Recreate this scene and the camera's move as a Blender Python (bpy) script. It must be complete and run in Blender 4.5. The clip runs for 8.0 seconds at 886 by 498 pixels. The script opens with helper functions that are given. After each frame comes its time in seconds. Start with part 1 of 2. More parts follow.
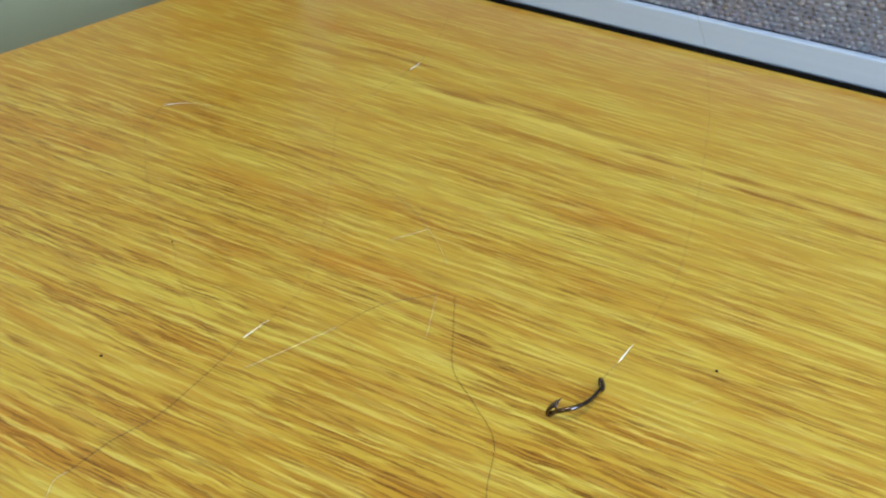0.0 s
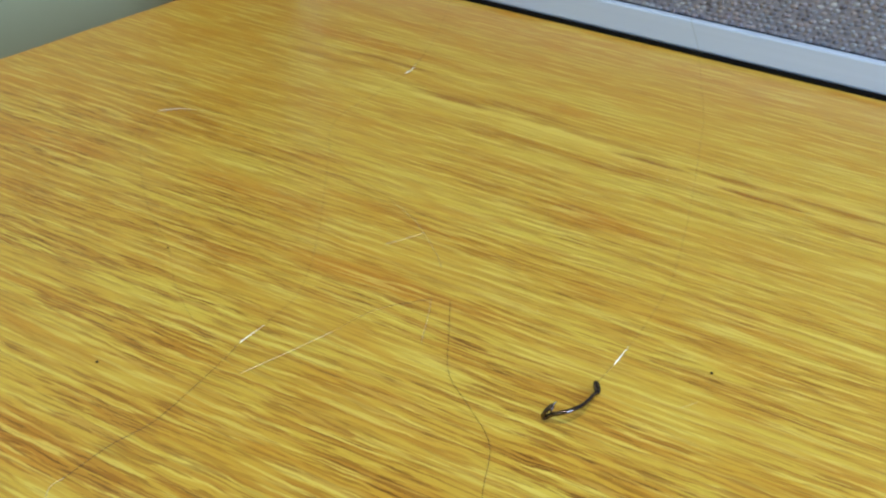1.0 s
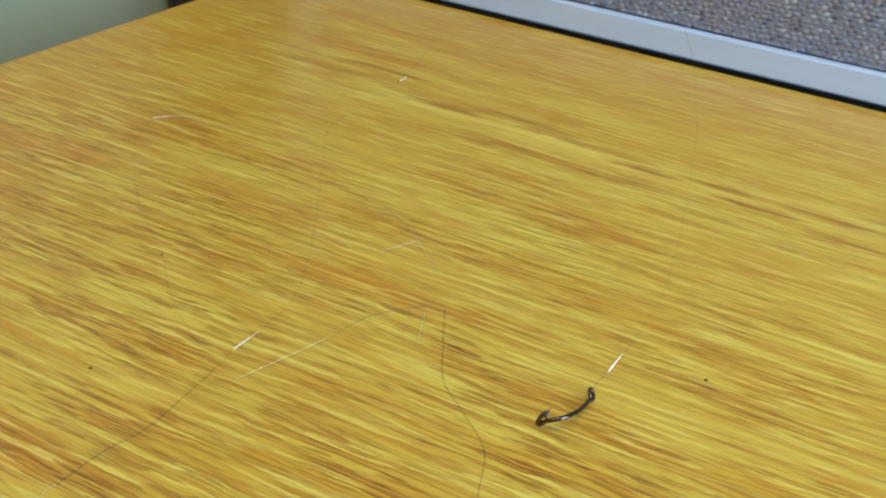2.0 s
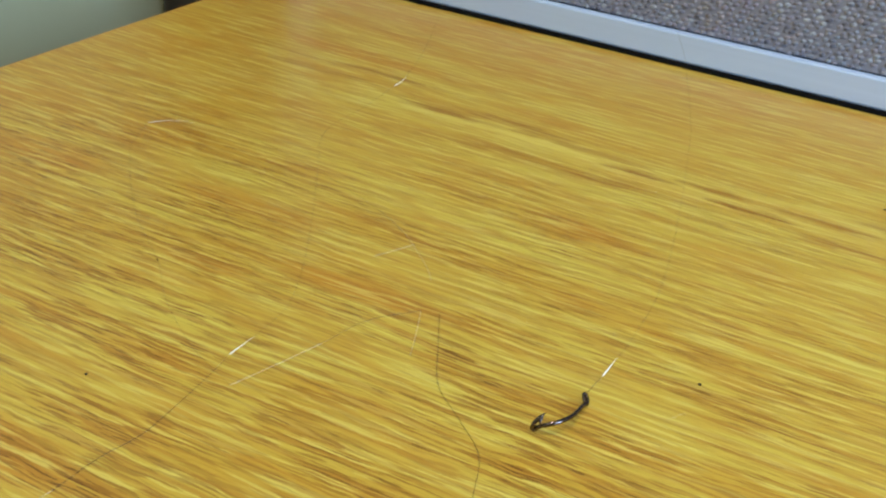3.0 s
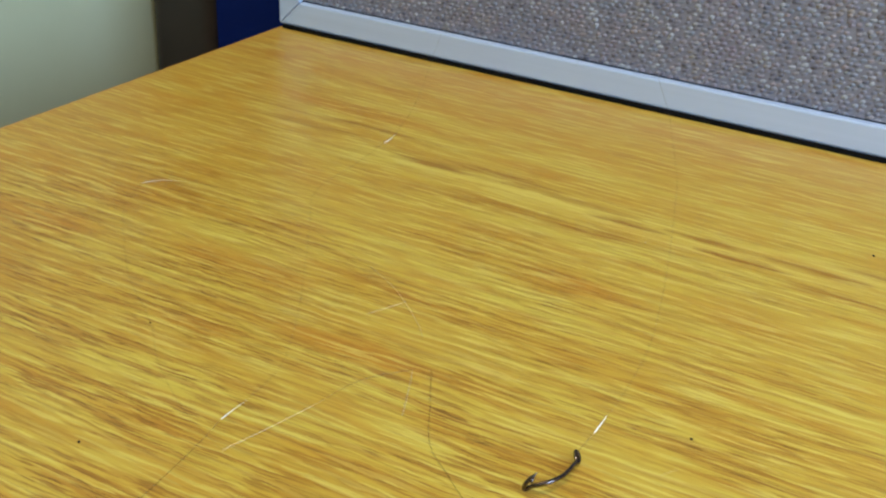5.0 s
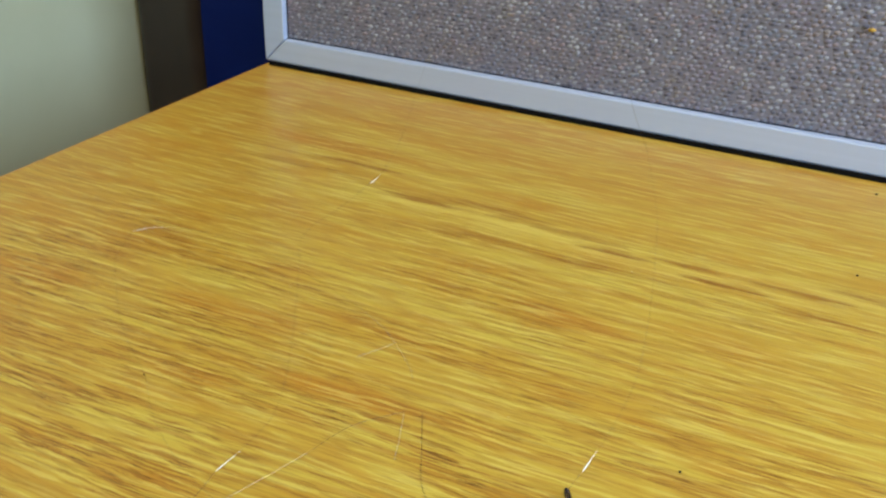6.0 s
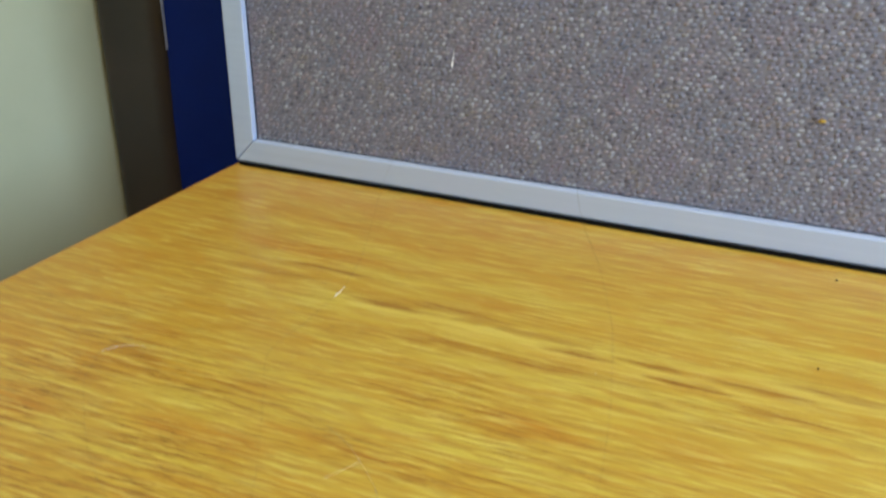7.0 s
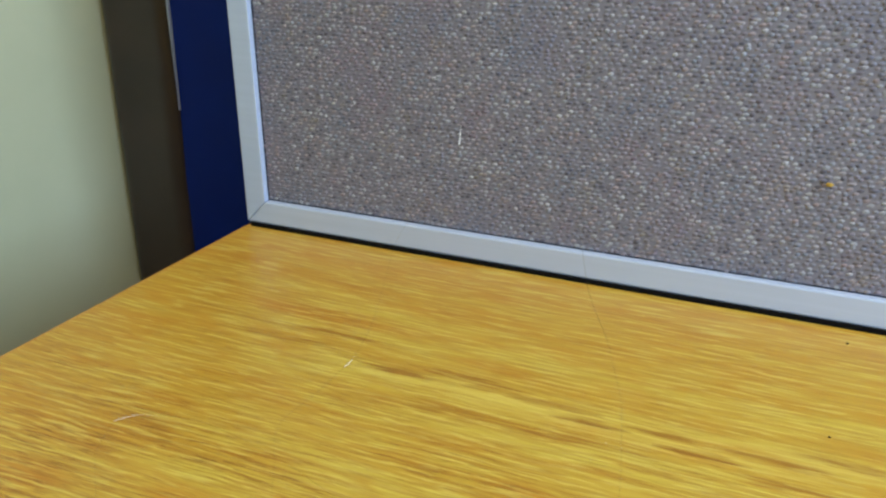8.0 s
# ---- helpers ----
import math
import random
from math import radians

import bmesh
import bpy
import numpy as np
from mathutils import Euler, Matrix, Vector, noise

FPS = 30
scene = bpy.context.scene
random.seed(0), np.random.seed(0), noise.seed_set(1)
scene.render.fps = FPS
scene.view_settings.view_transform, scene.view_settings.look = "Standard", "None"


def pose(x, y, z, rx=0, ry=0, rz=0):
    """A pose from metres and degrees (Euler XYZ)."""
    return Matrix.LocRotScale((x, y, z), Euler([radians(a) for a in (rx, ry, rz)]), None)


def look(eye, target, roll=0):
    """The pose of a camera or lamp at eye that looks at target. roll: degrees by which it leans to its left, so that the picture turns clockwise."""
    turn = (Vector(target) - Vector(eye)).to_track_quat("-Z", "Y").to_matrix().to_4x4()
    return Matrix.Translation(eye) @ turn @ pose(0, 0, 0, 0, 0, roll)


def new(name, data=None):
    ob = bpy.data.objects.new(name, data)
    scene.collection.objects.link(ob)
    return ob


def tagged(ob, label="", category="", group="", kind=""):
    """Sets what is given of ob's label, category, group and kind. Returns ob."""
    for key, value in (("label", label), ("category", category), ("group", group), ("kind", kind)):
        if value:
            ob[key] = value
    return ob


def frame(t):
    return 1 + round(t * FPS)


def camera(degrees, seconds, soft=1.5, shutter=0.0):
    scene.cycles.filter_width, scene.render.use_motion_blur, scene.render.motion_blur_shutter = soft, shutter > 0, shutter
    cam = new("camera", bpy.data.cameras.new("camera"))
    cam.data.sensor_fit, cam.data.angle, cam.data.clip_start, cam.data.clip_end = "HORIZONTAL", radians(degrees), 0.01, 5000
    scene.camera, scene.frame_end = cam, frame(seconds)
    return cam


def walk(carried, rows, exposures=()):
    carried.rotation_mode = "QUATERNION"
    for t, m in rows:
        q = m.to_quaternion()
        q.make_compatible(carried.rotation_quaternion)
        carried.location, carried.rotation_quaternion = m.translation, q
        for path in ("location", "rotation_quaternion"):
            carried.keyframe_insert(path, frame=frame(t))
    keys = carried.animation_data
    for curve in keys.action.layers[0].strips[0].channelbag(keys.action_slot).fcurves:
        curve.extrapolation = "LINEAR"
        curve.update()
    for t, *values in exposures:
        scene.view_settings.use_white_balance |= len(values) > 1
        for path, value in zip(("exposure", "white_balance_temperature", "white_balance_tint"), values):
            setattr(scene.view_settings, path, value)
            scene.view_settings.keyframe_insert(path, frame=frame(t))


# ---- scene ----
cam = camera(46.0, 8.0, 2.3, 0.5)

PATH = [
    (0, (0.34933, -0.46887, 0.89266), (-0.44865, 1.05185, -0.13235), 4.80),
    (0.5, (0.35040, -0.46862, 0.89266), (-0.45109, 1.05296, -0.12833), 4.46),
    (1, (0.35010, -0.46883, 0.89329), (-0.44592, 1.05634, -0.12662), 4.52),
    (1.5, (0.35015, -0.46904, 0.89333), (-0.44247, 1.06118, -0.12165), 4.46),
    (1.7, (0.34990, -0.46948, 0.89238), (-0.44097, 1.06698, -0.11450), 4.71),
    (2.8, (0.35064, -0.46953, 0.89310), (-0.43745, 1.07402, -0.10509), 4.83),
    (3, (0.35053, -0.46938, 0.89410), (-0.43479, 1.07367, -0.10702), 4.80),
    (3.5, (0.35113, -0.46913, 0.89445), (-0.43849, 1.08043, -0.09316), 4.69),
    (4, (0.35048, -0.46861, 0.89515), (-0.43854, 1.09073, -0.07744), 4.61),
    (4.5, (0.35113, -0.46813, 0.89659), (-0.44530, 1.10049, -0.05480), 4.14),
    (4.7, (0.35158, -0.46786, 0.89771), (-0.44934, 1.10297, -0.04623), 4.01),
    (5.8, (0.35538, -0.46614, 0.90879), (-0.46116, 1.11118, -0.01063), 1.72),
    (6, (0.35609, -0.46568, 0.91049), (-0.45792, 1.11534, -0.00481), 1.28),
    (6.5, (0.35895, -0.46357, 0.92052), (-0.44886, 1.13180, 0.02485), 0.16),
    (7, (0.36358, -0.45781, 0.93060), (-0.45695, 1.17248, 0.11275), -0.72),
    (7.5, (0.36198, -0.45420, 0.93892), (-0.46036, 1.20419, 0.18162), -0.88),
    (8, (0.36394, -0.45502, 0.94206), (-0.49054, 1.19115, 0.19373), -1.39),
]
EXPOSURES = [(0, -0.06, 6560, 10.0), (4.5, -0.06, 6600, 11.5), (6.5, -0.04, 7100, 17.0), (8, -0.02, 7050, 13.5)]
walk(cam, [(t, look(eye, target, roll)) for t, eye, target, roll in PATH], EXPOSURES)


def rgb(h):
    """Linear colour from an sRGB triple 0..255."""
    return tuple(((c / 255 + 0.055) / 1.055) ** 2.4 if c > 10 else c / 255 / 12.92 for c in h) + (1.0,)


# ---- world and lights ----
world = bpy.data.worlds.new("world")
scene.world = world
world.use_nodes = True
sky = world.node_tree.nodes.new("ShaderNodeTexSky")
sky.sky_type, sky.sun_disc = "NISHITA", False
sky.sun_elevation, sky.sun_rotation = radians(35), radians(120)
world.node_tree.links.new(sky.outputs[0], world.node_tree.nodes["Background"].inputs[0])
world.node_tree.nodes["Background"].inputs[1].default_value = 0.1


def area_lamp(name, eye, target, sx, sy, watts, colour):
    d = bpy.data.lights.new(name, "AREA")
    d.shape, d.size, d.size_y, d.energy, d.color = "RECTANGLE", sx, sy, watts, colour
    ob = new(name, d)
    ob.matrix_world = look(eye, target)
    return ob


area_lamp("ceiling_lamp_light", (0.52, -0.55, 2.545), (0.52, -0.55, 0.0), 0.50, 0.12, 14, (1.0, 0.98, 0.95))
# second lamp, unseen, added to fill the upright face of the screen
area_lamp("ceiling_lamp_light", (0.45, -1.90, 2.545), (0.45, -1.90, 0.0), 0.80, 0.20, 6, (1.0, 0.98, 0.94))
# unseen window's lamp, added for the cool light on the screen's right part
area_lamp("added_window_light", (1.08, -0.38, 1.14), (0.25, -0.25, 0.88), 0.52, 0.62, 16, (0.42, 0.67, 1.0))


# ---- materials ----
class Nodes:
    """Short hands for building one node material."""

    def __init__(self, name):
        self.m = bpy.data.materials.new(name)
        self.m.use_nodes = True
        self.t = self.m.node_tree
        self.b = self.t.nodes["Principled BSDF"]

    def put(self, kind, ins=None, **attrs):
        n = self.t.nodes.new(kind)
        for k, v in attrs.items():
            setattr(n, k, v)
        for k, v in (ins or {}).items():
            self.set(n.inputs[k], v)
        return n

    def set(self, socket, v):
        if isinstance(v, bpy.types.NodeSocket):
            self.t.links.new(v, socket)
        else:
            socket.default_value = v

    def coords(self):
        return self.put("ShaderNodeTexCoord").outputs["Object"]

    def mapped(self, vec, scale):
        return self.put("ShaderNodeMapping", {"Vector": vec, "Scale": scale}).outputs[0]

    def noise(self, vec, scale, detail=3.0, rough=0.55):
        return self.put("ShaderNodeTexNoise", {"Vector": vec, "Scale": scale, "Detail": detail, "Roughness": rough}).outputs["Fac"]

    def math(self, op, a, b=0.0, clamp=False):
        n = self.put("ShaderNodeMath", {0: a, 1: b}, operation=op)
        n.use_clamp = clamp
        return n.outputs[0]

    def ramp(self, fac, lo, hi, to_lo=0.0, to_hi=1.0):
        return self.put("ShaderNodeMapRange", {"Value": fac, "From Min": lo, "From Max": hi, "To Min": to_lo, "To Max": to_hi}).outputs[0]

    def mix(self, fac, a, b):
        n = self.put("ShaderNodeMix", data_type="RGBA")
        self.set(n.inputs["Factor"], fac)
        self.set(n.inputs[6], a)
        self.set(n.inputs[7], b)
        return n.outputs[2]

    def bump(self, height, strength, distance):
        n = self.put("ShaderNodeBump", {"Height": height, "Strength": strength, "Distance": distance})
        self.t.links.new(n.outputs[0], self.b.inputs["Normal"])

    def done(self, colour, rough, metal=0.0, spec=0.5):
        self.set(self.b.inputs["Base Color"], colour)
        self.set(self.b.inputs["Roughness"], rough)
        self.b.inputs["Metallic"].default_value = metal
        self.b.inputs["Specular IOR Level"].default_value = spec
        return self.m


def oak_laminate():
    """Straight-grained golden oak print: the grain runs along x."""
    n = Nodes("oak_laminate")
    p = n.coords()
    sep = n.put("ShaderNodeSeparateXYZ", {0: p})
    x, y = sep.outputs[0], sep.outputs[1]
    wav = n.math("SUBTRACT", n.noise(n.mapped(p, (9, 26, 1)), 1.0, 2.0), 0.5)
    fine = n.math("SUBTRACT", n.noise(n.mapped(p, (110, 260, 1)), 1.0, 3.0), 0.5)
    y2 = n.math("ADD", n.math("ADD", y, n.math("MULTIPLY", wav, 0.006)), n.math("MULTIPLY", fine, 0.0014))
    # the grain turns a little towards the front of the board
    skew = n.math("MULTIPLY", n.math("SUBTRACT", x, 0.2), n.ramp(y, -0.15, -0.26, 0.0, 0.04))
    y2 = n.math("SUBTRACT", y2, skew)
    q = n.put("ShaderNodeCombineXYZ", {0: x, 1: y2, 2: 0.0}).outputs[0]
    bands = n.noise(n.mapped(q, (6, 60, 1)), 1.0, 4.0, 0.6)
    warm = n.noise(n.mapped(q, (21, 105, 4)), 1.0, 3.0, 0.55)
    stripe = n.noise(n.mapped(q, (27, 470, 1)), 1.0, 2.2, 0.5)
    hair = n.noise(n.mapped(q, (50, 1150, 6)), 1.0, 1.5, 0.5)
    pores = n.noise(n.mapped(q, (85, 1900, 1)), 1.0, 1.0, 0.5)
    pale = n.noise(n.mapped(q, (34, 600, 3)), 1.0, 2.0, 0.5)
    ragged = n.noise(n.mapped(q, (46, 560, 2)), 1.0, 3.0, 0.6)
    col = n.mix(n.ramp(bands, 0.36, 0.64), rgb((186, 144, 48)), rgb((196, 170, 68)))
    col = n.mix(n.ramp(warm, 0.50, 0.68, 0.0, 0.5), col, rgb((182, 122, 36)))
    for fx, fy, lx, ly, fray, a in WARM:
        f = ellipse(n, x, y2, fx, fy, lx, ly, ragged, fray)
        col = n.mix(n.math("MULTIPLY", f, a, True), col, rgb((180, 116, 32)))
    col = n.mix(n.ramp(pale, 0.53, 0.59, 0.0, 0.52), col, rgb((212, 192, 96)))
    # streaks vary at random and fade towards the back, in place of lens blur
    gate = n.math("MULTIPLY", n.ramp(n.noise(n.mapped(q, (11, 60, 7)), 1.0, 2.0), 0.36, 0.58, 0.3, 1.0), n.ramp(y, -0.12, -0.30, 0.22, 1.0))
    dark_stripe = n.ramp(stripe, 0.49, 0.545)
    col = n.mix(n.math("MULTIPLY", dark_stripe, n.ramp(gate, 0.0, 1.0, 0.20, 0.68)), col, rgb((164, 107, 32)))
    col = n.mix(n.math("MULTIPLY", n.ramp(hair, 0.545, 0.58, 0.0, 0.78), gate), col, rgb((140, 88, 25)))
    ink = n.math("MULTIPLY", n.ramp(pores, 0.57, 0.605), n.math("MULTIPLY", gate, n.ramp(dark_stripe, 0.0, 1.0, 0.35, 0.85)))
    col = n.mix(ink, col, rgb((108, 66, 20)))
    # darker flame figures of the print, in one band of the board
    for fx, fy, lx, ly, a in FLAMES:
        f = ellipse(n, x, y2, fx, fy, 1.35 * lx, ly, ragged, 4.2)
        f = n.math("MULTIPLY", f, n.ramp(stripe, 0.40, 0.56, 0.35, 1.0))
        tone = rgb((146, 92, 26)) if a > 0 else rgb((212, 188, 88))
        col = n.mix(n.math("MULTIPLY", f, 0.9 * abs(a), True), col, tone)
    n.bump(n.math("ADD", stripe, pores), 0.08, 0.0004)
    rough = n.ramp(n.noise(p, 14.0, 4.0), 0.3, 0.7, 0.30, 0.38)
    return n.done(col, rough, 0.0, 0.38)


def ellipse(n, x, y, fx, fy, lx, ly, ragged, fray):
    """1 inside a long patch with frayed edges, 0 outside."""
    dx = n.math("DIVIDE", n.math("SUBTRACT", x, fx), lx)
    dy = n.math("DIVIDE", n.math("SUBTRACT", y, fy), ly)
    d = n.math("ADD", n.math("MULTIPLY", dx, dx), n.math("MULTIPLY", dy, dy))
    return n.ramp(n.math("ADD", d, n.math("MULTIPLY", n.math("SUBTRACT", ragged, 0.5), fray)), 1.0, 0.25)


# warm patches: x, y, half length, half width, fraying, strength
WARM = [
    (0.214, -0.252, 0.030, 0.007, 1.6, 0.55), (0.155, -0.227, 0.034, 0.008, 1.6, 0.55), (0.258, -0.180, 0.026, 0.007, 1.6, 0.55),
    (0.183, -0.354, 0.024, 0.009, 1.6, 0.55), (0.110, -0.086, 0.045, 0.006, 1.6, 0.55), (0.075, -0.236, 0.030, 0.009, 1.6, 0.55),
    (0.165, -0.265, 0.020, 0.005, 1.6, 0.55), (0.150, 0.030, 0.420, 0.130, 0.7, 0.42), (-0.02, -0.210, 0.170, 0.220, 0.7, 0.36),
]
# x, y, half length, half width, strength (below zero: pale)
FLAMES = [
    (0.192, -0.122, 0.060, 0.0050, -0.5), (0.262, -0.127, 0.070, 0.0055, -0.5), (0.345, -0.116, 0.060, 0.0055, -0.5),
    (0.168, -0.120, 0.018, 0.0034, 0.9), (0.196, -0.113, 0.022, 0.0034, 0.9), (0.205, -0.118, 0.007, 0.0024, 0.9),
    (0.253, -0.124, 0.012, 0.0034, 1.0), (0.232, -0.118, 0.018, 0.0028, 0.7), (0.282, -0.120, 0.012, 0.0026, 0.8),
    (0.297, -0.128, 0.014, 0.0034, 1.0), (0.322, -0.121, 0.020, 0.0030, 0.7), (0.352, -0.113, 0.020, 0.0034, 0.8),
    (0.100, -0.112, 0.026, 0.0034, 0.8), (0.120, -0.100, 0.030, 0.0034, 0.7), (0.085, -0.116, 0.016, 0.0028, -0.6),
    (0.260, -0.140, 0.030, 0.0034, 0.6), (0.330, -0.136, 0.018, 0.0030, 0.7), (0.205, -0.140, 0.030, 0.0034, 0.5),
]


def fabric_yarn():
    """Tweed yarn: each bobble has its own tone, with drifting patches of dye."""
    n = Nodes("tweed_yarn")
    p = n.coords()
    island = n.put("ShaderNodeNewGeometry").outputs["Random Per Island"]
    tone = n.put("ShaderNodeValToRGB", {"Fac": island})
    cr = tone.color_ramp
    stops = [(0.0, (96, 93, 102)), (0.20, (118, 114, 122)), (0.38, (134, 127, 136)), (0.52, (122, 127, 138)),
             (0.66, (140, 137, 143)), (0.78, (146, 132, 134)), (0.90, (148, 150, 155)), (1.0, (167, 168, 172))]
    while len(cr.elements) < len(stops):
        cr.elements.new(0.5)
    for e, (at, c) in zip(cr.elements, stops):
        e.position, e.color = at, rgb(c)
    patch = n.noise(n.mapped(p, (30, 1, 26)), 1.0, 4.0)
    col = n.mix(n.ramp(patch, 0.50, 0.66, 0.0, 0.55), tone.outputs[0], rgb((138, 117, 127)))
    patch2 = n.noise(n.mapped(p, (26, 9, 30)), 1.0, 4.0)
    col = n.mix(n.ramp(patch2, 0.50, 0.66, 0.0, 0.5), col, rgb((104, 114, 134)))
    patch3 = n.noise(n.mapped(p, (70, 17, 60)), 1.0, 3.0)
    col = n.mix(n.ramp(patch3, 0.58, 0.70, 0.0, 0.4), col, rgb((140, 128, 100)))
    dye = n.noise(n.mapped(p, (700, 5, 1100)), 1.0, 2.0)
    col = n.mix(n.ramp(dye, 0.35, 0.65, 0.0, 0.30), col, rgb((92, 88, 98)))
    n.bump(n.noise(p, 2600.0, 2.0), 0.4, 0.0003)
    return n.done(col, 0.95, 0.0, 0.15)


def fabric_ground():
    n = Nodes("tweed_ground")
    p = n.coords()
    f = n.noise(n.mapped(p, (300, 1, 480)), 1.0, 2.0)
    n.bump(f, 0.5, 0.0005)
    return n.done(n.mix(f, rgb((110, 108, 116)), rgb((138, 134, 143))), 0.95, 0.0, 0.15)


def anodised():
    n = Nodes("satin_anodised_aluminium")
    p = n.coords()
    f = n.noise(n.mapped(p, (6, 300, 300)), 1.0, 3.0)
    return n.done(n.mix(f, rgb((172, 186, 208)), rgb((190, 202, 224))), n.ramp(f, 0.2, 0.8, 0.40, 0.52), 0.2, 0.4)


def painted(name, lo, hi, rough, scale=18.0, bump=0.1, spec=0.5):
    n = Nodes(name)
    p = n.coords()
    f = n.noise(p, scale, 5.0)
    n.bump(n.noise(p, scale * 30, 3.0), bump, 0.0006)
    return n.done(n.mix(n.ramp(f, 0.3, 0.7), rgb(lo), rgb(hi)), n.ramp(f, 0.3, 0.7, rough - 0.05, rough + 0.05), 0.0, spec)


def black_nickel():
    n = Nodes("black_nickel")
    p = n.coords()
    f = n.noise(p, 900.0, 2.0)
    return n.done(n.mix(f, rgb((76, 66, 63)), rgb((116, 102, 98))), 0.13, 1.0)


def nylon(name, tone, body, shine_share):
    """Thin monofilament: body is how much of it hides what lies behind."""
    n = Nodes(name)
    n.done(rgb(tone), 0.3)
    clear = n.put("ShaderNodeBsdfTransparent")
    both = n.put("ShaderNodeMixShader", {0: body, 1: clear.outputs[0], 2: n.b.outputs[0]})
    gloss = n.put("ShaderNodeBsdfGlossy", {"Roughness": 0.25})
    shine = n.put("ShaderNodeMixShader", {0: shine_share, 1: both.outputs[0], 2: gloss.outputs[0]})
    n.t.links.new(shine.outputs[0], n.t.nodes["Material Output"].inputs[0])
    return n.m


def clear_glass():
    n = Nodes("window_glass")
    n.b.inputs["Transmission Weight"].default_value = 1.0
    return n.done((0.95, 0.97, 0.97, 1), 0.0)


def lit_diffuser():
    n = Nodes("lit_diffuser")
    n.b.inputs["Emission Color"].default_value = rgb((255, 246, 226))
    n.b.inputs["Emission Strength"].default_value = 3.0
    return n.done(rgb((235, 235, 230)), 0.6)


OAK = oak_laminate()
YARN, GROUND = fabric_yarn(), fabric_ground()
ALU = anodised()
BLUE = painted("blue_powder_coat", (3, 28, 100), (4, 33, 110), 0.55, 30.0, 0.1, 0.12)
DARK = painted("dark_brown", (46, 38, 35), (58, 48, 43), 0.40, 24.0)
WALL = painted("cream_emulsion", (176, 178, 145), (188, 189, 156), 0.8, 7.0)
WHITE = painted("white_emulsion", (222, 222, 216), (232, 232, 226), 0.8, 5.0)
CARPET = painted("grey_carpet", (88, 90, 98), (112, 112, 118), 0.95, 60.0, 0.6)
MATT_BLACK = painted("matt_black", (7, 6, 6), (14, 12, 12), 0.8, 60.0, 0.1, 0.1)
BAND = painted("oak_edge_band", (180, 122, 48), (198, 140, 60), 0.45, 90.0)
NICKEL, GLASS, LIT = black_nickel(), clear_glass(), lit_diffuser()
# one clear line in lit and shaded copies; how it catches light is coloured in
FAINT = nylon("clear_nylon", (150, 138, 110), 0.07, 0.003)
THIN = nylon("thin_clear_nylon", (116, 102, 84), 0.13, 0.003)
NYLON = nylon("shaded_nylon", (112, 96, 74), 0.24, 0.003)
HALF = nylon("lit_nylon", (230, 220, 192), 0.19, 0.006)
# white body colour that stands in for glints on the line
GLINT = nylon("glint_nylon", (244, 242, 236), 0.92, 0.04)
NAVY = painted("dark_navy", (22, 26, 36), (34, 40, 54), 0.8, 300.0)
LINT = painted("pale_lint", (200, 180, 124), (212, 194, 146), 0.9, 800.0)
SPECK = painted("dark_crumb", (26, 18, 14), (44, 30, 20), 0.8, 800.0)
FLUFF = painted("mustard_fluff", (150, 118, 40), (176, 140, 60), 0.95, 800.0)


# ---- building helpers ----
def part(name, bm, material, parent=None, label="", smooth=False):
    """Links a bmesh as one mesh object, under a thing where one is given."""
    bmesh.ops.recalc_face_normals(bm, faces=bm.faces)
    me = bpy.data.meshes.new(name)
    bm.to_mesh(me)
    bm.free()
    me.materials.append(material)
    if smooth:
        for f in me.polygons:
            f.use_smooth = True
    ob = new(name, me)
    if parent:
        ob.parent = parent
    if label:
        tagged(ob, label)
    return ob


def box(lo, hi, bevel=0.0, segments=2):
    bm = bmesh.new()
    bmesh.ops.create_cube(bm, size=1.0)
    for v in bm.verts:
        v.co = Vector([(a + b) / 2 + c * (b - a) for a, b, c in zip(lo, hi, v.co)])
    if bevel:
        bmesh.ops.bevel(bm, geom=bm.edges[:], offset=bevel, segments=segments, profile=0.5, affect="EDGES")
    return bm


def prism(outline, y0, y1, bevel=0.0):
    """A solid with an outline in the xz plane, from y0 to y1."""
    bm = bmesh.new()
    front = [bm.verts.new((x, y0, z)) for x, z in outline]
    back = [bm.verts.new((x, y1, z)) for x, z in outline]
    bm.faces.new(front)
    bm.faces.new(back[::-1])
    for i in range(len(outline)):
        j = (i + 1) % len(outline)
        bm.faces.new((front[j], front[i], back[i], back[j]))
    if bevel:
        bmesh.ops.bevel(bm, geom=bm.edges[:], offset=bevel, segments=2, profile=0.5, affect="EDGES")
    return bm


def smooth_path(points, steps):
    """A Catmull-Rom curve through the points."""
    pts = [Vector(p) for p in points]
    pts = [2 * pts[0] - pts[1], *pts, 2 * pts[-1] - pts[-2]]
    out = []
    for a, b, c, d in zip(pts, pts[1:], pts[2:], pts[3:]):
        for k in range(steps):
            t = k / steps
            out.append(0.5 * (2 * b + (c - a) * t + (2 * a - 5 * b + 4 * c - d) * t * t + (3 * b - a - 3 * c + d) * t ** 3))
    return out + [pts[-2]]


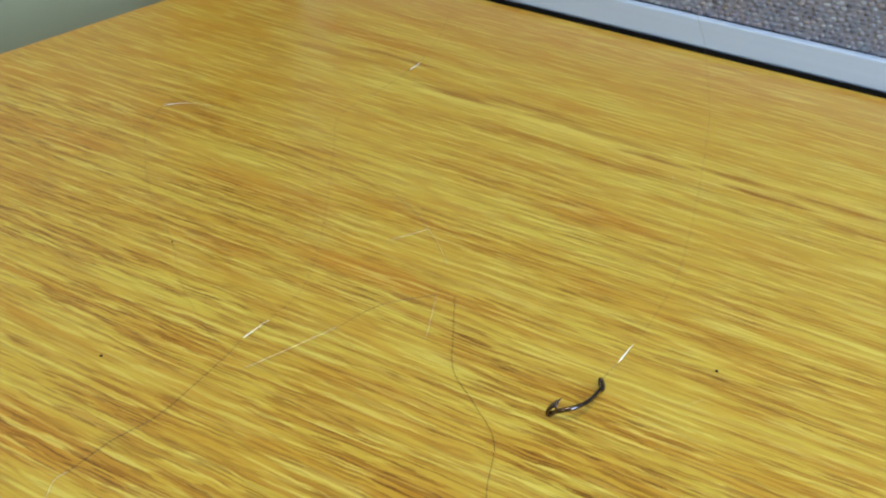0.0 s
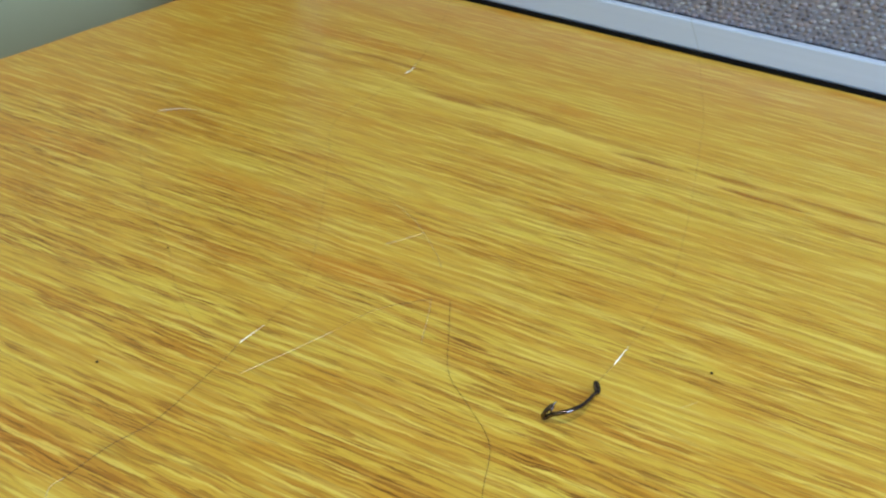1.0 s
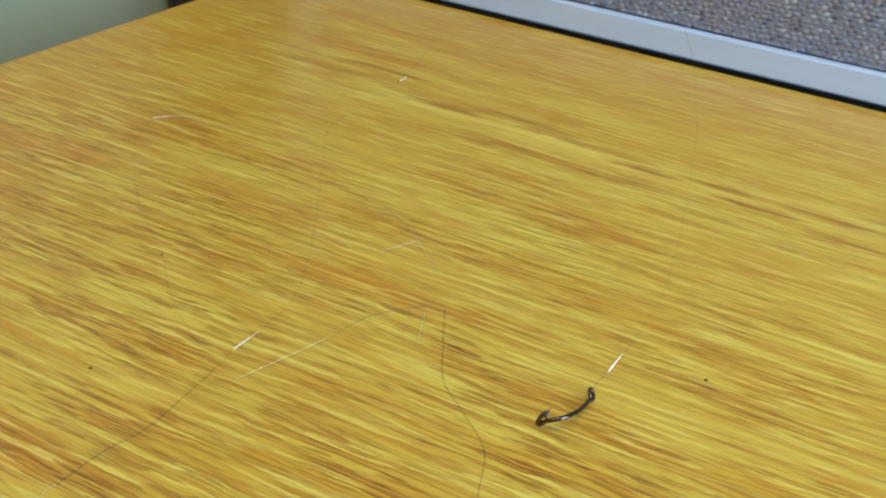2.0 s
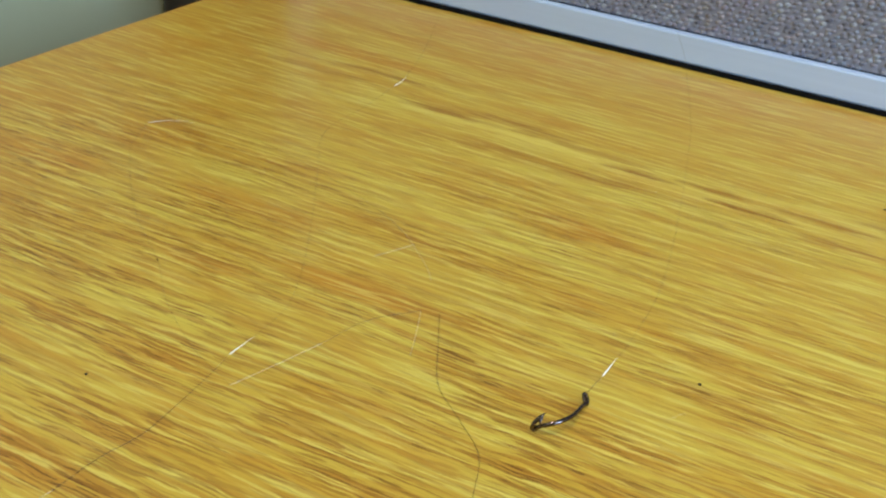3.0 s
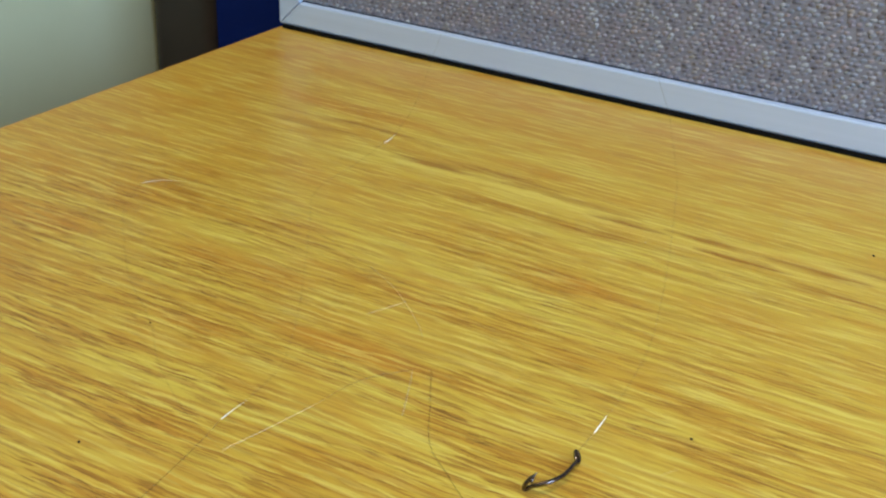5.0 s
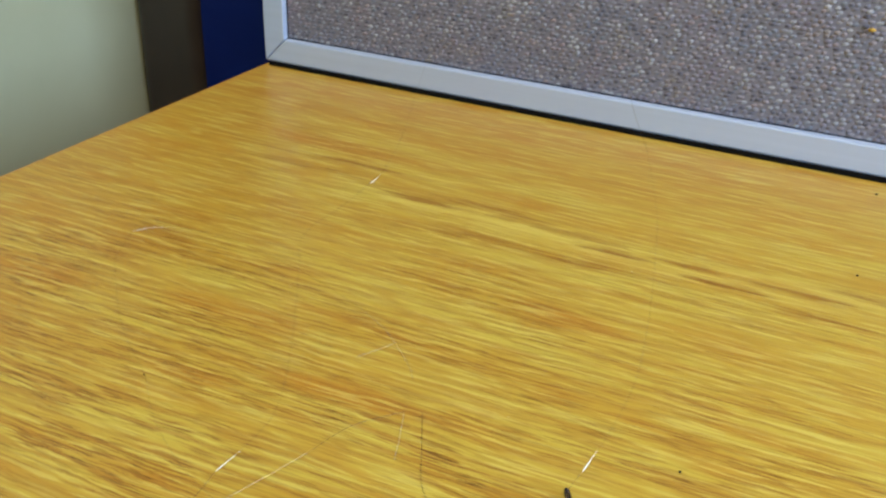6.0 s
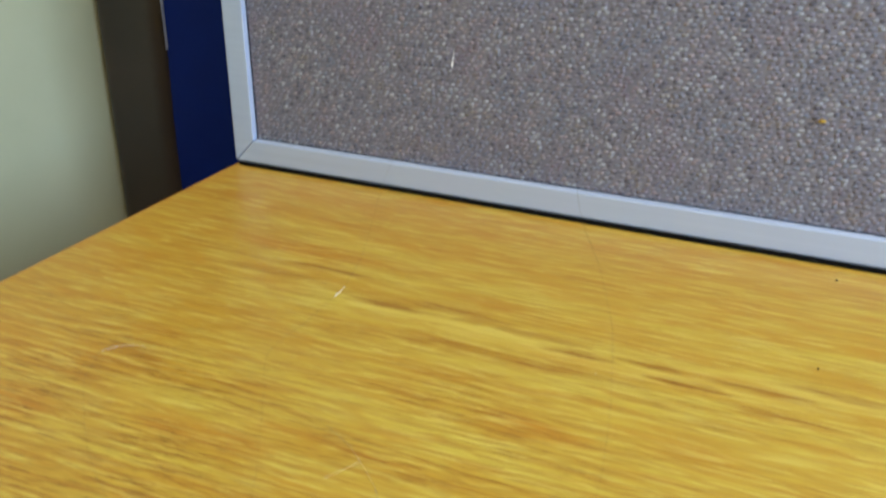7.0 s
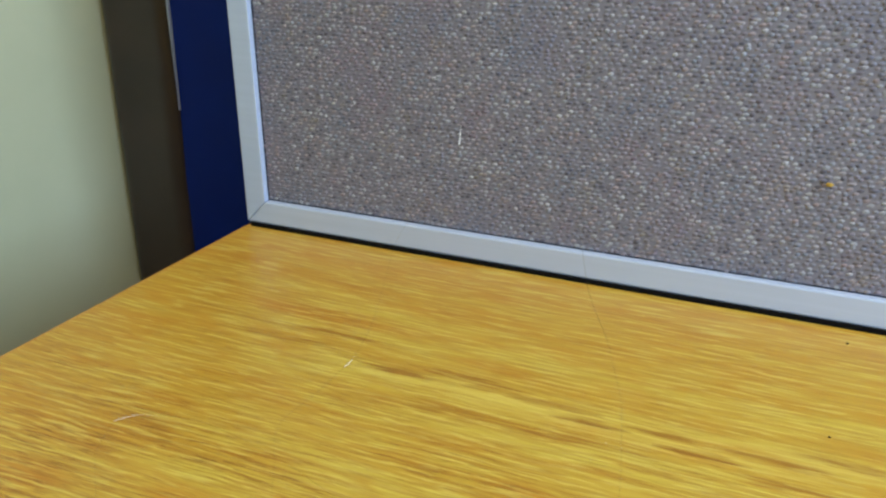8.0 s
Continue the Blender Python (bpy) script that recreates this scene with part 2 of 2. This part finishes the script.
def tube(path, radius, sides=8, flat=None):
    """A wire along the path; radius: a number, or a function of 0..1 along it; flat: the way that one flattened side faces."""
    bm = bmesh.new()
    rings, n = [], len(path)
    up = Vector(flat or (0.13, 0.21, 0.97))
    turn = math.pi / sides if flat else 0.0
    for i, p in enumerate(path):
        d = (path[min(i + 1, n - 1)] - path[max(i - 1, 0)]).normalized()
        up = Vector(flat) if flat else up
        u = up - d * up.dot(d)
        u = u.normalized() if u.length > 1e-4 else d.orthogonal().normalized()
        up = u
        w = d.cross(u)
        r = radius(i / (n - 1)) if callable(radius) else radius
        rings.append([bm.verts.new(p + r * (math.cos(a) * u + math.sin(a) * w)) for a in (turn + 2 * math.pi * k / sides for k in range(sides))])
    for a, b in zip(rings, rings[1:]):
        for k in range(sides):
            bm.faces.new((a[k], a[(k + 1) % sides], b[(k + 1) % sides], b[k]))
    bm.faces.new(rings[0][::-1])
    bm.faces.new(rings[-1])
    return bm


def thing(name, label, category, group=""):
    return tagged(new(name), label, category, group)


def structure(name, bm, material, label):
    return tagged(part(name, bm, material), label, "", "", "structure")


# ---- the room ----
DESK = 0.73
structure("floor", box((-0.44, -3.1, -0.1), (1.26, 3.14, 0.0)), CARPET, "grey carpet floor under the desk")
structure("ceiling", box((-0.44, -3.1, 2.6), (1.26, 3.14, 2.7)), WHITE, "plain white painted ceiling")
structure("wall_west", box((-0.44, -3.1, 0.0), (-0.16, 3.0, 2.6)), WALL, "cream painted wall beside the desk")
structure("wall_north", box((-0.16, 3.0, 0.0), (1.12, 3.14, 2.6)), WALL, "cream painted wall behind the screen")
structure("wall_south", box((-0.16, -3.1, 0.0), (1.12, -2.96, 2.6)), WALL, "cream painted wall across the room")

# unseen wall, set close to the desk to hold the added window
wall_east = bmesh.new()
for lo, hi in (((1.12, -2.96, 0.0), (1.26, -0.68, 2.6)), ((1.12, -0.08, 0.0), (1.26, 3.0, 2.6)),
               ((1.12, -0.68, 0.0), (1.26, -0.08, 0.79)), ((1.12, -0.68, 1.49), (1.26, -0.08, 2.6))):
    b = box(lo, hi)
    me = bpy.data.meshes.new("tmp")
    b.to_mesh(me)
    wall_east.from_mesh(me)
    b.free()
    bpy.data.meshes.remove(me)
structure("wall_east", wall_east, WALL, "unseen cream painted wall with an opening for the added window")

# unseen window, built around the lamp that cools the screen's right side
win = tagged(new("added_window"), "unseen white framed window added for cool side light", "window", "", "structure")
for lo, hi in (((1.16, -0.68, 0.79), (1.22, -0.64, 1.49)), ((1.16, -0.12, 0.79), (1.22, -0.08, 1.49)),
               ((1.16, -0.64, 0.79), (1.22, -0.12, 0.83)), ((1.16, -0.64, 1.45), (1.22, -0.12, 1.49))):
    part("window_frame", box(lo, hi, 0.004), WHITE, win)
pane = part("pane", box((1.185, -0.64, 0.83), (1.191, -0.12, 1.45)), GLASS, win, "clear glass pane")
pane.visible_shadow = False


def ceiling_light(x, y):
    t = thing("ceiling_light", "unseen white fluorescent ceiling light, switched on", "ceiling light", "ceiling lights")
    part("housing", box((x - 0.44, y - 0.16, 2.56), (x + 0.44, y + 0.16, 2.6), 0.006), WHITE, t)
    part("diffuser", box((x - 0.41, y - 0.13, 2.550), (x + 0.41, y + 0.13, 2.562), 0.004), LIT, t, "glowing opal diffuser")


# the second, further back, is built for the added fill lamp
for lx, ly in ((0.52, -0.55), (0.45, -1.90)):
    ceiling_light(lx, ly)

# ---- post and column beside the desk ----
post = thing("partition_post", "royal blue powder-coated partition post behind the desk", "partition post")
BOW = [(-0.0965, 0.0), (-0.0960, 0.73), (-0.0936, 0.79), (-0.0928, 0.83), (-0.0922, 0.90), (-0.0940, 1.05), (-0.0965, 1.30)]
post_shaft = prism([*BOW, (0.012, 1.30), (0.012, 0.0)], 0.060, 0.100, 0.002)
part("post_shaft", post_shaft, BLUE, post)
# pale sliver that stands in for the highlight along the post's bowed edge
highlight = bmesh.new()
ring = []
for k in range(17):
    z = 0.775 + 0.02 * k
    w = 0.0021 * math.sin(math.pi * k / 16) ** 0.5 + 0.0001
    x = -0.0935 + 0.0012 * min(1.0, (z - 0.79) / 0.11) - 0.010 * max(0.0, z - 0.90)
    ring.append([highlight.verts.new((x - w, 0.0588, z)), highlight.verts.new((x, 0.0578, z)), highlight.verts.new((x, 0.0612, z))])
for a, b in zip(ring, ring[1:]):
    for k in range(3):
        highlight.faces.new((a[k], a[(k + 1) % 3], b[(k + 1) % 3], b[k]))
highlight.faces.new(ring[0])
highlight.faces.new(ring[-1][::-1])
part("edge_highlight", highlight, ALU, post, "pale tapering strip for the highlight on the edge")
part("post_cap", box((-0.100, 0.058, 1.30), (0.014, 0.102, 1.312), 0.004), MATT_BLACK, post, "black plastic end cap")
# dark brown rounded upright, set between the wall and the post
col = thing("dark_column", "dark brown rounded column against the wall", "cable column")
part("column_shaft", box((-0.1595, 0.061, 0.0), (-0.0975, 0.115, 1.60), 0.015, 8), DARK, col, smooth=True)
part("column_cap", box((-0.1590, 0.064, 1.60), (-0.105, 0.107, 1.608), 0.003), MATT_BLACK, col)

# ---- desk ----
desk = thing("desk", "golden oak laminate office desk with a straight edge", "desk")
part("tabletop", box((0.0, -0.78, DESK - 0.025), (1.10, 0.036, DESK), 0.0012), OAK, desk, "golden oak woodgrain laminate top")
part("edge_band", box((-0.002, -0.779, DESK - 0.0245), (-0.0002, 0.035, DESK - 0.0008), 0.0005), BAND, desk)
for lx in (0.03, 1.04):
    part("leg_panel", box((lx, -0.74, 0.0), (lx + 0.025, 0.0, DESK - 0.0255), 0.001), BAND, desk)
part("back_panel", box((0.056, -0.03, 0.30), (1.039, -0.012, DESK - 0.0255), 0.001), BAND, desk)

# ---- desk screen ----
W, ZB, ZT, XR = 0.0138, DESK + 0.0020, 0.985, 1.08
screen = thing("desk_screen", "grey tweed desk screen in a satin aluminium frame", "desk screen")
y0, y1 = 0.0, 0.030
part("frame_rail", prism([(0, ZB), (XR, ZB), (XR - W, ZB + W), (W, ZB + W)], y0, y1, 0.0011), ALU, screen)
part("frame_rail", prism([(0, ZT), (XR, ZT), (XR - W, ZT - W), (W, ZT - W)], y0, y1, 0.0006), ALU, screen)
part("frame_rail", prism([(0, ZB + 0.0003), (W - 0.0003, ZB + W), (W - 0.0003, ZT - W), (0, ZT - 0.0003)], y0, y1, 0.0006), ALU, screen)
part("frame_rail", prism([(XR, ZB + 0.0003), (XR - W + 0.0003, ZB + W), (XR - W + 0.0003, ZT - W), (XR, ZT - 0.0003)], y0, y1, 0.0006), ALU, screen)
# black strip stands in for the shaded gap and contact shadow below the rail
part("shadow_strip", box((0.003, -0.0012, DESK), (XR - 0.003, 0.028, ZB + 0.0003)), MATT_BLACK, screen, "black strip for the shadow gap under the frame")
backing = part("fabric_panel", box((W - 0.004, 0.0040, ZB + W - 0.004), (XR - W + 0.004, 0.026, ZT - W + 0.004)), GROUND, screen, "mauve-grey woven tweed fabric")


# thin dark navy strips where the fabric meets the rails
for lo, hi in (((W - 0.001, 0.0036, ZB + W - 0.001), (XR - W + 0.001, 0.006, ZB + W + 0.0007)), ((W - 0.001, 0.0036, ZT - W - 0.0007), (XR - W + 0.001, 0.006, ZT - W + 0.001)),
               ((W - 0.001, 0.0036, ZB + W + 0.0012), (W + 0.0007, 0.006, ZT - W - 0.0012)), ((XR - W - 0.0007, 0.0036, ZB + W + 0.0012), (XR - W + 0.001, 0.006, ZT - W - 0.0012))):
    part("edge_strip", box(lo, hi), NAVY, screen, "dark navy strip between fabric and frame")


def bobbles(x0, x1, z0, z1, pitch, row, y):
    """The raised yarn loops of the weave, in staggered rows, as one mesh."""
    rng = np.random.default_rng(7)
    nr, nc = int((z1 - z0) / row), int((x1 - x0) / pitch)
    r, c = np.meshgrid(np.arange(nr), np.arange(nc), indexing="ij")
    cx = x0 + (c + 0.25 + 0.5 * (r % 2)) * pitch + rng.normal(0, 0.15 * pitch, r.shape)
    cz = z0 + (r + 0.5) * row + rng.normal(0, 0.14 * row, r.shape)
    cx, cz = cx.ravel(), cz.ravel()
    n = len(cx)
    a = rng.uniform(0.36, 0.54, n) * pitch
    b = rng.uniform(0.40, 0.56, n) * row
    h = rng.uniform(0.5, 1.1, n) * 0.0007
    k = 8
    ang = np.arange(k) * 2 * np.pi / k
    verts = np.zeros((n, 2 * k + 1, 3))
    for j, (s, lift) in enumerate(((1.0, 0.0), (0.72, 0.72))):
        verts[:, j * k:(j + 1) * k, 0] = cx[:, None] + s * a[:, None] * np.cos(ang)
        verts[:, j * k:(j + 1) * k, 2] = cz[:, None] + s * b[:, None] * np.sin(ang) + 0.16 * s * a[:, None] * np.cos(ang)
        verts[:, j * k:(j + 1) * k, 1] = y - lift * h[:, None]
    verts[:, -1] = np.stack([cx, y - h, cz], 1)
    quads, tris = [], []
    for i in range(k):
        j = (i + 1) % k
        quads.append((i, j, k + j, k + i))
        tris.append((k + i, k + j, 2 * k))
    base = (np.arange(n) * (2 * k + 1))[:, None, None]
    faces = (np.array(quads)[None] + base).reshape(-1, 4).tolist() + (np.array(tris)[None] + base).reshape(-1, 3).tolist()
    me = bpy.data.meshes.new("weave")
    me.from_pydata(verts.reshape(-1, 3).tolist(), [], faces)
    me.materials.append(YARN)
    me.polygons.foreach_set("use_smooth", np.ones(len(me.polygons), dtype=bool))
    ob = new("weave", me)
    ob.parent = screen
    return tagged(ob, "raised mauve-grey yarn loops of the tweed", "", "", "stuff")


bobbles(W + 0.0004, XR - W - 0.0004, ZB + W + 0.0002, ZT - W - 0.0002, 0.0035, 0.0022, 0.0041)

# ---- fish hook ----
HOOK = [(0.29021, -0.26392, 0.7308), (0.2899, -0.26582, 0.7313), (0.29003, -0.2696, 0.7322), (0.28975, -0.27415, 0.7332), (0.28824, -0.278, 0.7336),
        (0.28616, -0.27992, 0.7331), (0.28434, -0.28029, 0.7320), (0.28337, -0.28057, 0.7309), (0.28289, -0.28101, 0.7315), (0.2833, -0.28075, 0.7331),
        (0.28416, -0.27975, 0.7344), (0.28509, -0.27855, 0.7356)]
hook = thing("fish_hook", "small black nickel barbed fish hook lying on the desk", "fish hook")
wire = smooth_path(HOOK, 10)
part("hook_wire", tube(wire, lambda s: 0.00058 if s < 0.90 else 0.00058 * max(0.06, (1 - s) / 0.10), 12), NICKEL, hook, smooth=True)


def eye_ring(top, bottom, radius, wire_r):
    """The eye: a narrow closed loop of wire between two places."""
    top, bottom = Vector(top), Vector(bottom)
    mid, axis = (top + bottom) / 2, (top - bottom) / 2
    side = axis.normalized().cross(Vector((0.0, 0.55, 0.84))).normalized() * radius
    pts = [mid + axis * math.cos(a) + side * math.sin(a) for a in (2 * math.pi * k / 32 for k in range(33))]
    return tube(pts, wire_r, 10)


part("hook_eye", eye_ring((0.2886, -0.26163, 0.732), (0.29021, -0.26392, 0.7308), 0.00062, 0.00045), NICKEL, hook, smooth=True)
tip, inner = Vector(HOOK[-1]), Vector(HOOK[-3])
root = tip.lerp(inner, 0.45)
back_way = (inner - tip).normalized()
part("barb", tube([root, root + back_way * 0.0010 + Vector((0.0006, -0.0002, -0.0002)), root + back_way * 0.0017 + Vector((0.0015, -0.0004, -0.0005))],
                  lambda s: 0.00066 * (1 - 0.85 * s), 8), NICKEL, hook, smooth=True)

# ---- fishing line ----
line = thing("fishing_line", "clear nylon fishing line in loose springy loops on the desk", "fishing line")
T0 = DESK + 0.00025
UP = DESK + 0.0011


def lying(*places):
    """Places on the board, just clear of it."""
    return [(x, y, T0) for x, y in places]


# tone by stretch: pale where the line catches light, dark where it looks shaded
STRANDS = [
    # from the eye of the hook up into a tall springing loop and down again
    (NYLON, [(0.2889, -0.2618, 0.7318), (0.2900, -0.2600, 0.7340), (0.2910, -0.2570, 0.7355)]),
    (FAINT, [(0.2917, -0.2510, 0.7370), (0.2925, -0.2410, 0.7384), (0.2928, -0.2220, 0.7440), (0.2892, -0.2020, 0.7520)]),
    (FAINT, [(0.2892, -0.2020, 0.7520), (0.2860, -0.1900, 0.7600), (0.2825, -0.1805, 0.7750)]),
    (FAINT, [(0.2825, -0.1805, 0.7750), (0.2800, -0.1780, 0.7810), (0.2755, -0.1755, 0.7935)]),
    (THIN, [(0.2755, -0.1755, 0.7935), (0.2680, -0.1720, 0.8065), (0.2645, -0.1700, 0.8200)]),
    (FAINT, [(0.2645, -0.1700, 0.8200), (0.2590, -0.1670, 0.8500), (0.2510, -0.1600, 0.8850), (0.2410, -0.1545, 0.9050),
             (0.2295, -0.1575, 0.8880), (0.2226, -0.1660, 0.8620), (0.2229, -0.1688, 0.8545)]),
    (FAINT, [(0.2227, -0.1703, 0.8490), (0.2060, -0.1560, 0.8250), (0.1780, -0.1330, 0.7980), (0.1722, -0.1450, 0.7670), (0.1722, -0.1600, 0.7580)]),
    (FAINT, [(0.1712, -0.1660, 0.7563), (0.1685, -0.1800, 0.7525), (0.1640, -0.1990, 0.7475), (0.1733, -0.2156, 0.7430), (0.1945, -0.2505, 0.7390),
             (0.2062, -0.2750, 0.7358), (0.2065, -0.2910, 0.7332)]),
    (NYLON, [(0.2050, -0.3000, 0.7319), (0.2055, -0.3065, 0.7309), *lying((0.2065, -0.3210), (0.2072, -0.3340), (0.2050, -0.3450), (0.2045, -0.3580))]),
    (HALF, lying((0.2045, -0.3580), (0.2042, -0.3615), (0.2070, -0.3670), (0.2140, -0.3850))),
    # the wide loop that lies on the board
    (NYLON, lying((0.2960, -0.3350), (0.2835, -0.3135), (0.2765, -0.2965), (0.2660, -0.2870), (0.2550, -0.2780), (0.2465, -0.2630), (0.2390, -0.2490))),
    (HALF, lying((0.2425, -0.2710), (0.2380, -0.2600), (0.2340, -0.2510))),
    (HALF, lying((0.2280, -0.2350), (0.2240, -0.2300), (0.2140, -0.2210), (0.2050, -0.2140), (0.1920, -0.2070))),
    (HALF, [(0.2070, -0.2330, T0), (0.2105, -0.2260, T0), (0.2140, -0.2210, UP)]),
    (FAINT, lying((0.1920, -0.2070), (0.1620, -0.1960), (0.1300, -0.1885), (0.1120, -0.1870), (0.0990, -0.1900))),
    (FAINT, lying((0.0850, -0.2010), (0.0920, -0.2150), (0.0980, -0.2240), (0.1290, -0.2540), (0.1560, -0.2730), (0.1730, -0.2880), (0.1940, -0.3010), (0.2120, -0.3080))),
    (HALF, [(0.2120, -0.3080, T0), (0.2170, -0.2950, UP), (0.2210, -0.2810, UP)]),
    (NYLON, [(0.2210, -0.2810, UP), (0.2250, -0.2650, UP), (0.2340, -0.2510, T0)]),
]
# glints on the line as short white stretches, each swelling towards its end
GLINTS = [
    ([(0.2919, -0.2495, 0.7373), (0.2916, -0.2525, 0.7367), (0.2910, -0.2570, 0.7355)], 0.00026),
    ([(0.2229, -0.1688, 0.8545), (0.2228, -0.1696, 0.8515), (0.2227, -0.1703, 0.8490)], 0.00026),
    ([(0.1722, -0.1600, 0.7580), (0.1720, -0.1632, 0.7570), (0.1712, -0.1660, 0.7563)], 0.00020),
    ([(0.2065, -0.2910, 0.7332), (0.2058, -0.2955, 0.7326), (0.2050, -0.3000, 0.7319)], 0.00017),
    ([(0.0990, -0.1900, T0), (0.0900, -0.1940, T0), (0.0850, -0.2010, T0)], 0.00012),
]
for material, strand in STRANDS:
    part("strand", tube(smooth_path(strand, 12), 0.0001, 8), material, line, smooth=True)
for strand, r in GLINTS:
    part("strand", tube(smooth_path(strand, 10), lambda s: r * (0.12 + 0.88 * s ** 1.3) * min(1.0, 6 * (1 - s) + 0.25), 8), GLINT, line, "bright glint on the line, put in as white", smooth=True)


# ---- crumbs ----
def crumb(x, y, z, r, seed, material=SPECK, name="crumb", label="tiny dark crumb on the desk"):
    bm = bmesh.new()
    bmesh.ops.create_icosphere(bm, subdivisions=2, radius=r)
    for v in bm.verts:
        v.co *= 1 + 0.35 * noise.noise(v.co * (1.3 / r) + Vector((seed, 0, 0)))
        v.co.z *= 0.6
    ob = part(name, bm, material, smooth=True)
    ob.location = (x, y, z)
    return tagged(ob, label, name, "crumbs on the desk" if name == "crumb" else "")


for i, (cx, cy, cr) in enumerate(((0.180, -0.3245, 0.00038), (0.312, -0.238, 0.00042), (0.156, -0.273, 0.00027), (0.337, -0.097, 0.00046), (0.333, -0.016, 0.00060))):
    crumb(cx, cy, DESK + cr * 0.45, cr, i * 3.1)
crumb(0.316, 0.0022, 0.795, 0.0016, 9.7, FLUFF, "fluff", "mustard bit of fluff caught in the fabric")
for i, (cx, cy, cr) in enumerate(((0.26375, -0.13539, 0.00032), (0.2614, -0.2384, 0.00018))):
    crumb(cx, cy, DESK + cr * 0.45, cr, 20 + i * 2.7, LINT, "lint_speck", "tiny pale speck of lint on the desk")
scratch = tube(smooth_path([(0.3096, -0.2566, DESK), (0.3109, -0.2548, DESK + 0.00004), (0.3117, -0.2531, DESK + 0.00003), (0.3128, -0.2519, DESK)], 6), 0.000035, 6)
tagged(part("lint_fibre", scratch, LINT, smooth=True), "pale short lint fibre lying on the desk", "lint fibre")
